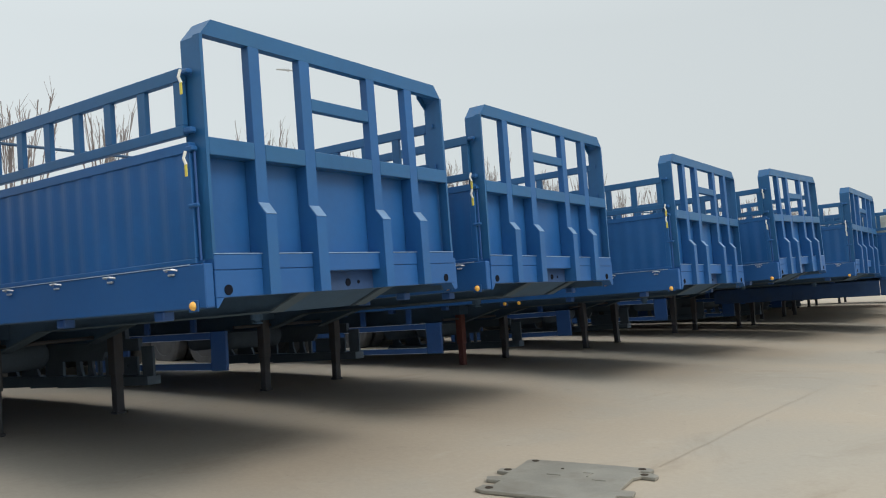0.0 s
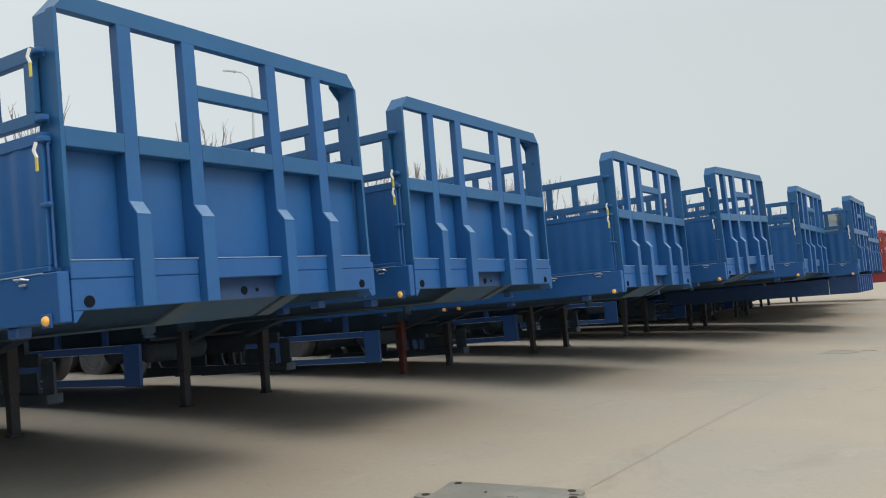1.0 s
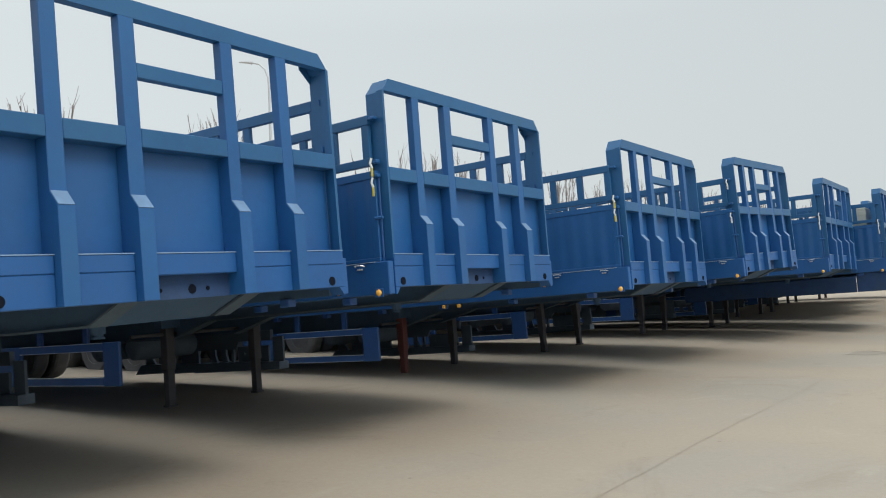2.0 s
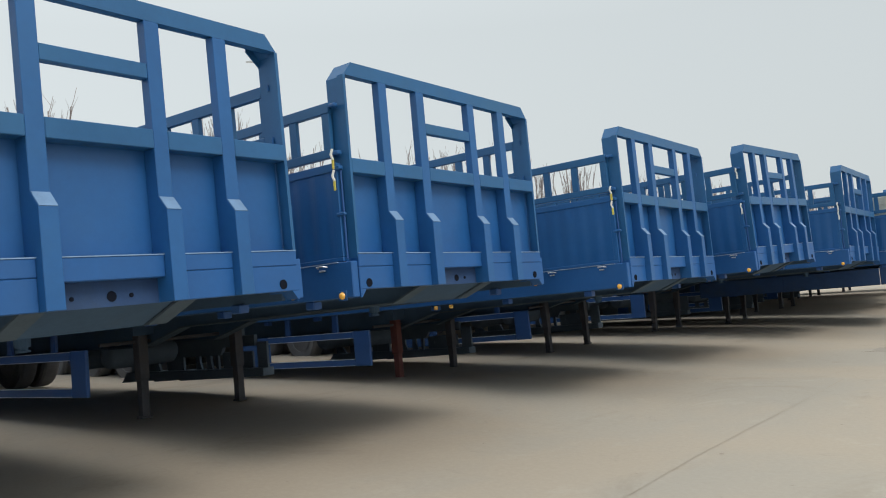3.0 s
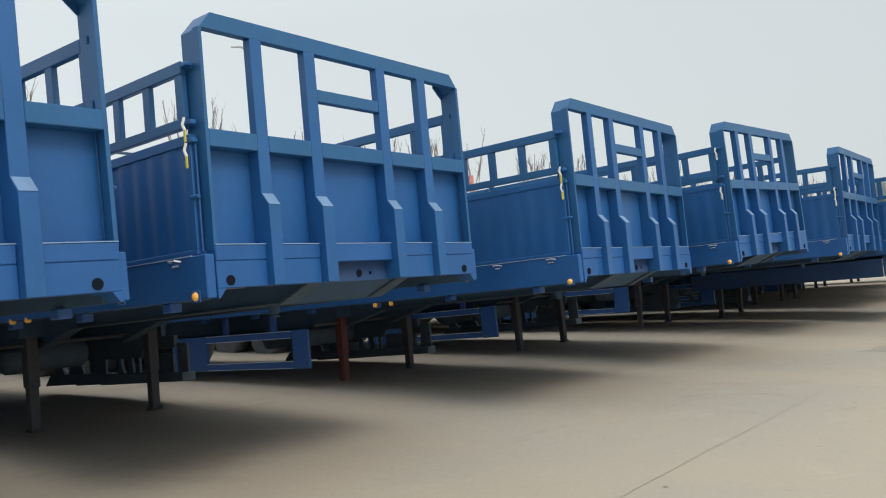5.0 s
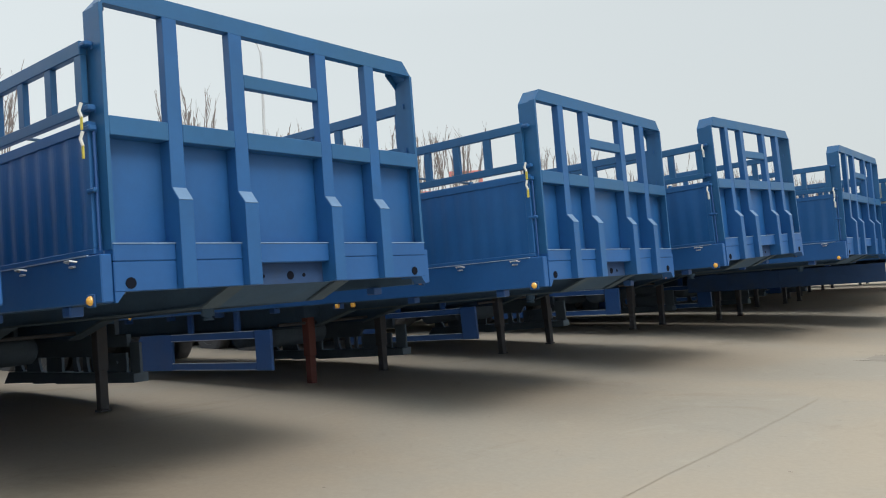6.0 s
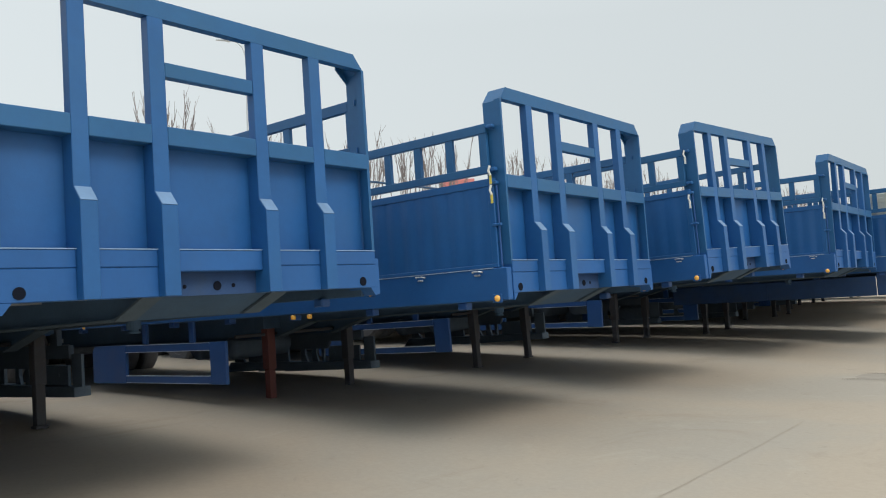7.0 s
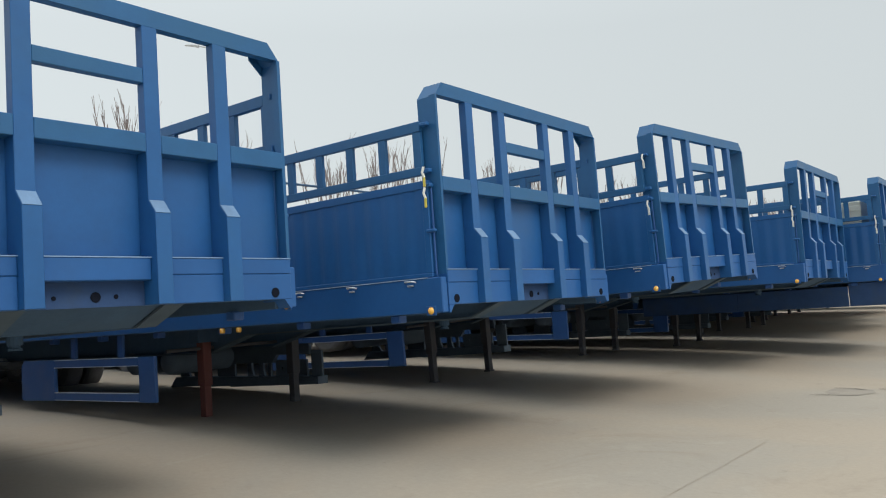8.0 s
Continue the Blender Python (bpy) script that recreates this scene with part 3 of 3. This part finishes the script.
# pairs of square marker lamps hang below the kerb side rail of the second and third trailer
for owner, lamps_x, z in ((trailers[1], (-2.136, -2.374), 1.236), (trailers[2], (-2.215, -2.438), 1.208)):
    for x in lamps_x:
        lamp = part("marker_lamp", box(x - 0.023, x + 0.023, -0.004, 0.036, z - 0.022, z + 0.022, 0.010), AMBER, owner, "amber side marker lamp")
        part("lamp_bracket", box(x - 0.015, x + 0.015, 0.008, 0.014, z + 0.017, z + 0.042, 0.002), GUARD, lamp)

# the third trailer: one leg in red oxide
third = trailers[2]
tagged(third, "blue flatbed semi trailer with open rack sides and one red leg")
legs = [ob for ob in third.children if ob.name.startswith("landing_leg")]
for ob in (legs[0], *legs[0].children):
    repaint(ob, {LEG: RED})


# ---- ground ----
def yard(x):
    """The yard is slightly crowned below the trailers' legs."""
    for a, b, za, zb in ((-6.3, -2.4, 0.100, 0.0), (-8.3, -6.3, 0.100, 0.100), (-13.5, -8.3, 0.0, 0.100)):
        if a <= x <= b:
            f = (x - a) / (b - a)
            return za + (zb - za) * f * f * (3 - 2 * f)
    return 0.0


bm = bmesh.new()
xs = [-900, -100, -20] + [-14 + 0.5 * k for k in range(25)] + [0, 20, 100, 900]
rows = [[bm.verts.new((x, y, yard(x))) for y in (-900, -60, 0, 20, 40, 100, 900)] for x in xs]
for r0, r1 in zip(rows, rows[1:]):
    for k in range(6):
        bm.faces.new((r0[k], r1[k], r1[k + 1], r0[k + 1]))
ground = part("ground", bm, GROUND, None, smooth=True)
tagged(ground, "pale dusty concrete yard with stains", "ground", kind="structure")

# slab joint, broken and wandering, and a sunk patch of the yard
rnd = random.Random(4)


def ribbon(points, widths, z, gaps=()):
    bm = bmesh.new()
    rows = []
    for i, (p, w) in enumerate(zip(points, widths)):
        a, b = Vector(points[max(i - 1, 0)]), Vector(points[min(i + 1, len(points) - 1)])
        n = Vector((-(b - a).y, (b - a).x)).normalized() * w / 2
        rows.append((bm.verts.new((p[0] + n.x, p[1] + n.y, z)), bm.verts.new((p[0] - n.x, p[1] - n.y, z))))
    for i, (r0, r1) in enumerate(zip(rows, rows[1:])):
        if not gaps or i % 7 not in gaps:
            bm.faces.new((r0[0], r1[0], r1[1], r0[1]))
    bmesh.ops.recalc_face_normals(bm, faces=bm.faces[:])
    return bm


pts, y = [], 5.9
while y < 12.2:
    pts.append((-1.885 - 0.088 * (y - 5.9) + rnd.uniform(-0.006, 0.006) + 0.014 * math.sin(y * 1.3), y))
    y += 0.16
joint = part("slab_joint", ribbon(pts, [0.003 + 0.005 * rnd.random() * (0.5 + abs(math.sin(p[1] * 0.9))) for p in pts], 0.004), CRACK, None)
tagged(joint, "thin straight joint between concrete slabs", "joint", kind="structure")
for x, y, n, turn in ((-3.06, 14.93, 4, 0.5), (-2.60, 15.82, 5, -0.2), (-3.02, 15.62, 6, 0.25)):
    pts = [(x + 0.07 * i * math.cos(turn + 0.22 * math.sin(i)), y + 0.07 * i * math.sin(turn + 0.22 * math.sin(i))) for i in range(n)]
    crack = part("crack", ribbon(pts, [0.012 + 0.03 * math.sin(math.pi * (i + 0.3) / n) * rnd.random() for i in range(n)], yard(x) + 0.008), STAIN_DARK, None)
    tagged(crack, "short dark crack in the concrete yard", "crack", kind="structure")
bm = bmesh.new()
bm.faces.new([bm.verts.new((-2.80 + 0.25 * w * math.cos(a), 15.42 + 0.33 * w * math.sin(a), yard(-2.8) + 0.004))
              for a, w in ((2 * math.pi * k / 48, 1 + 0.07 * math.sin(3 * 2 * math.pi * k / 48) + 0.04 * math.sin(7 * 2 * math.pi * k / 48 + 1)) for k in range(48))])
sunk = part("sunk_patch", bm, PATCH, None)
tagged(sunk, "greyish mended patch in the concrete yard", "patch", kind="structure")
# small dark marks trodden into the yard
for x, y, r in ((-1.96, 8.05, 0.026), (-2.06, 9.31, 0.014), (-1.6, 9.47, 0.016), (-3.63, 7.41, 0.016)):
    bm = bmesh.new()
    ring = [bm.verts.new((x + r * rnd.uniform(0.6, 1.2) * math.cos(a), y + 0.5 * r * rnd.uniform(0.6, 1.2) * math.sin(a), yard(x) + 0.005)) for a in (2 * math.pi * k / 11 for k in range(11))]
    bm.faces.new(ring)
    mark = part("ground_mark", bm, MARK, None)
    tagged(mark, "small dark mark on the concrete yard", "mark", kind="structure")

# ---- loose plate on the ground ----
plate = new("steel_plate")
plate.matrix_basis = pose(-2.66, 5.506, 0.004, 0, 0, 15.6)
outline = [(0, 0), (0.84, 0), (0.875, -0.03), (0.86, -0.10), (0.80, -0.10), (0.80, -0.15), (0.90, -0.14), (0.94, -0.19), (0.93, -0.25), (0.84, -0.24), (0.80, -0.30), (0.80, -0.62), (0.90, -0.63), (0.91, -0.74), (0.82, -0.76), (0.82, -0.93),
           (0.02, -0.93), (-0.04, -0.90), (-0.03, -0.80), (0.03, -0.78), (0.03, -0.66), (-0.07, -0.66), (-0.10, -0.58), (-0.02, -0.55), (0.0, -0.44), (-0.10, -0.42), (-0.11, -0.33), (-0.01, -0.32), (-0.02, -0.14), (-0.03, -0.04)]
part("sheet", prism(outline, "z", 0.0, 0.022, 0.003), STEEL_PLATE, plate)
for x, y in ((0.04, -0.05), (0.80, -0.05), (-0.04, -0.37), (0.04, -0.86), (0.85, -0.20), (0.30, -0.22)):
    part("bolt_hole", lathe([(0.0005, 0.0255), (0.026 if x != 0.30 else 0.010, 0.0255), (0.026 if x != 0.30 else 0.010, 0.0225), (0.0005, 0.0225)], 12, (x, y, 0), "z"), PLATE_HOLE, plate)
for x, y, dx, dy in ((0.30, -0.40, 0.10, 0.012), (0.52, -0.34, 0.012, 0.09), (0.50, -0.28, 0.07, 0.010), (0.62, -0.45, 0.09, 0.012)):
    part("weld_bead", box(x - dx / 2, x + dx / 2, y - dy / 2, y + dy / 2, 0.0222, 0.0275, 0.002), STEEL_PLATE, plate)
tagged(plate, "grey worn steel plate with bolt lugs lying on the concrete", "metal plate")


# ---- bare pollard trees behind the row ----
def bare_tree(seed, height):
    r = random.Random(seed)
    t = new("bare_tree")
    crotch = height * r.uniform(0.22, 0.34)
    lean = Vector((r.uniform(-0.1, 0.1), r.uniform(-0.1, 0.1), 0))
    part("trunk", tube([(0, 0, -0.05), (lean.x * 0.4, lean.y * 0.4, crotch * 0.5), (lean.x, lean.y, crotch)], 0.10, 8, 0.075), BARK, t)
    limbs = bmesh.new()
    for k in range(r.randint(17, 21)):
        a = 2.4 * k + r.uniform(-0.5, 0.5)
        spread = r.uniform(0.15, 1.0)
        flare = r.uniform(0.40, 0.68)
        top = height * r.uniform(0.84, 1.0)
        p0 = Vector((lean.x, lean.y, crotch * r.uniform(0.85, 1.0)))
        p1 = Vector((math.cos(a) * spread * flare, math.sin(a) * spread * flare, crotch + (top - crotch) * 0.4))
        p2 = Vector((math.cos(a) * spread, math.sin(a) * spread, top))
        line = [p0.lerp(p1, 0.5) + Vector((r.uniform(-.03, .03), r.uniform(-.03, .03), 0)), p1, p1.lerp(p2, 0.5) + Vector((r.uniform(-.06, .06), r.uniform(-.06, .06), 0)), p2]
        grow = [(tube([p0] + line, 0.023, 5, 0.010))]
        for j in range(r.randint(5, 8)):
            f = r.uniform(0.45, 1.0)
            q = p1.lerp(p2, f)
            b = a + r.uniform(-1.3, 1.3)
            ln = r.uniform(0.2, 0.55)
            tip = q + Vector((math.cos(b) * ln * 0.28, math.sin(b) * ln * 0.28, ln))
            grow.append(tube([q, q.lerp(tip, 0.5) + Vector((0, 0, -0.04)), tip], 0.010, 4, 0.006))
            if r.random() < 0.6:
                q2 = q.lerp(tip, 0.5)
                grow.append(tube([q2, q2 + Vector((r.uniform(-.2, .2), r.uniform(-.2, .2), r.uniform(.2, .45)))], 0.006, 4, 0.003))
        for tip in (p2, line[2]):
            grow.append(tube([tip + Vector((0, 0, -0.03)), tip, tip + Vector((0, 0, 0.03))], 0.014, 5, 0.011))
        for g in grow:
            me = bpy.data.meshes.new("limb")
            g.to_mesh(me)
            g.free()
            limbs.from_mesh(me)
            bpy.data.meshes.remove(me)
    part("crown", limbs, BARK, t, "bare upright branches with thin twigs")
    return tagged(t, "bare leafless pollard tree with upright branches behind the trailers", "tree", "row of bare trees")


tree_rnd = random.Random(11)
kinds = [bare_tree(20 + k, h) for k, h in enumerate((5.85, 5.95, 6.0, 6.35, 5.65))]
rows_y = [5.2, 7.7, 9.8, 14.65, 17.0, 20.9, 23.0, 24.6, 28.9, 31.4, 35.2]
while rows_y[-1] < 75:
    rows_y.append(rows_y[-1] + tree_rnd.choice((1.6, 2.1, 2.8, 3.6)))
for k, y in enumerate(rows_y):
    m = pose(-19.0 + tree_rnd.uniform(-0.2, 0.2), y, 0, 0, 0, tree_rnd.uniform(0, 360))
    if k < 5:
        kinds[k].matrix_basis = m
    else:
        copy_thing(kinds[tree_rnd.choice((0, 1, 4))], m)

# ---- street lamp ----
lamp = new("street_lamp")
lamp.matrix_basis = pose(-24.84, 20.48, 0, 0, 0, 27.4)
part("pole", tube([(0, 0, 0), (0, 0, 4.5), (0, 0, 9.2)], 0.08, 10, 0.045), LAMP_POST, lamp)
arm = [(0, 0, 9.15), (-0.03, 0, 9.55), (-0.16, 0, 9.90), (-0.40, 0, 10.12), (-0.72, 0, 10.21)]
part("arm", tube(arm, 0.042, 8, 0.030), LAMP_POST, lamp)
part("lamp_head", tube([(-0.70, 0, 10.20), (-0.85, 0, 10.24), (-1.24, 0, 10.29)], 0.07, 8, 0.035), LAMP_POST, lamp)
part("base", lathe([(0.16, 0), (0.16, 0.05), (0.11, 0.06), (0.10, 0.4)], 12, (0, 0, 0), "z"), LAMP_POST, lamp)
tagged(lamp, "tall grey street lamp with a curved arm", "street lamp")


# ---- white works building with red bands, far behind the trees ----
WALL_WHITE = material("white_cladding", (0.72, 0.72, 0.70), 0.6, 0.0, 0.06, 0.6)
RED_BAND = material("red_cladding", (0.66, 0.24, 0.22), 0.6, 0.0, 0.08, 0.6)
GLASS_DARK = material("dark_window", (0.10, 0.12, 0.14), 0.15, 0.0, 0.1, 0.5)
works = new("works_building")
works.matrix_basis = pose(-60.0, 62.5, 0, 0, 0, 44.0)
part("hall", box(-26.0, 2.0, 0, 12, 0, 8.7, 0.05), WALL_WHITE, works)
part("roof_band", box(-26.06, 1.99, -0.10, 12.1, 8.62, 9.5, 0.03), RED_BAND, works, "red roof band")
part("tower", box(2.05, 5.5, 0.3, 12, 0, 10.9, 0.05), WALL_WHITE, works)
part("roof_band", box(2.0, 5.55, 0.20, 12.1, 10.75, 11.5, 0.03), RED_BAND, works, "red roof band")
part("corner_band", box(5.15, 5.56, 0.18, 0.6, 0, 10.74, 0.03), RED_BAND, works, "red corner band")
for k in range(11):
    part("window", box(-24.4 + 2.4 * k, -22.7 + 2.4 * k, -0.05, 0.02, 4.0, 5.6, 0.02), GLASS_DARK, works)
part("window", box(2.9, 4.6, 0.25, 0.32, 4.0, 5.6, 0.02), GLASS_DARK, works)
tagged(works, "white works building with red roof bands behind bare trees", "building")

# ---- pale crate in the sixth trailer ----
CRATE = material("pale_board", (0.66, 0.68, 0.62), 0.7, 0.0, 0.12, 3.0, 0.1, 30)
crate = new("crate")
crate.matrix_basis = stand(ROW[5]) @ pose(-0.52, 0.46, 1.462)
part("box", box(-0.30, 0.22, -0.32, 0.32, 0.0, 1.05, 0.01), CRATE, crate)
for z in (0.12, 0.5, 0.94):
    part("batten", box(-0.31, 0.23, -0.342, -0.322, z - 0.04, z + 0.04, 0.004), CRATE, crate)
tagged(crate, "pale boarded crate standing on a trailer deck", "crate")
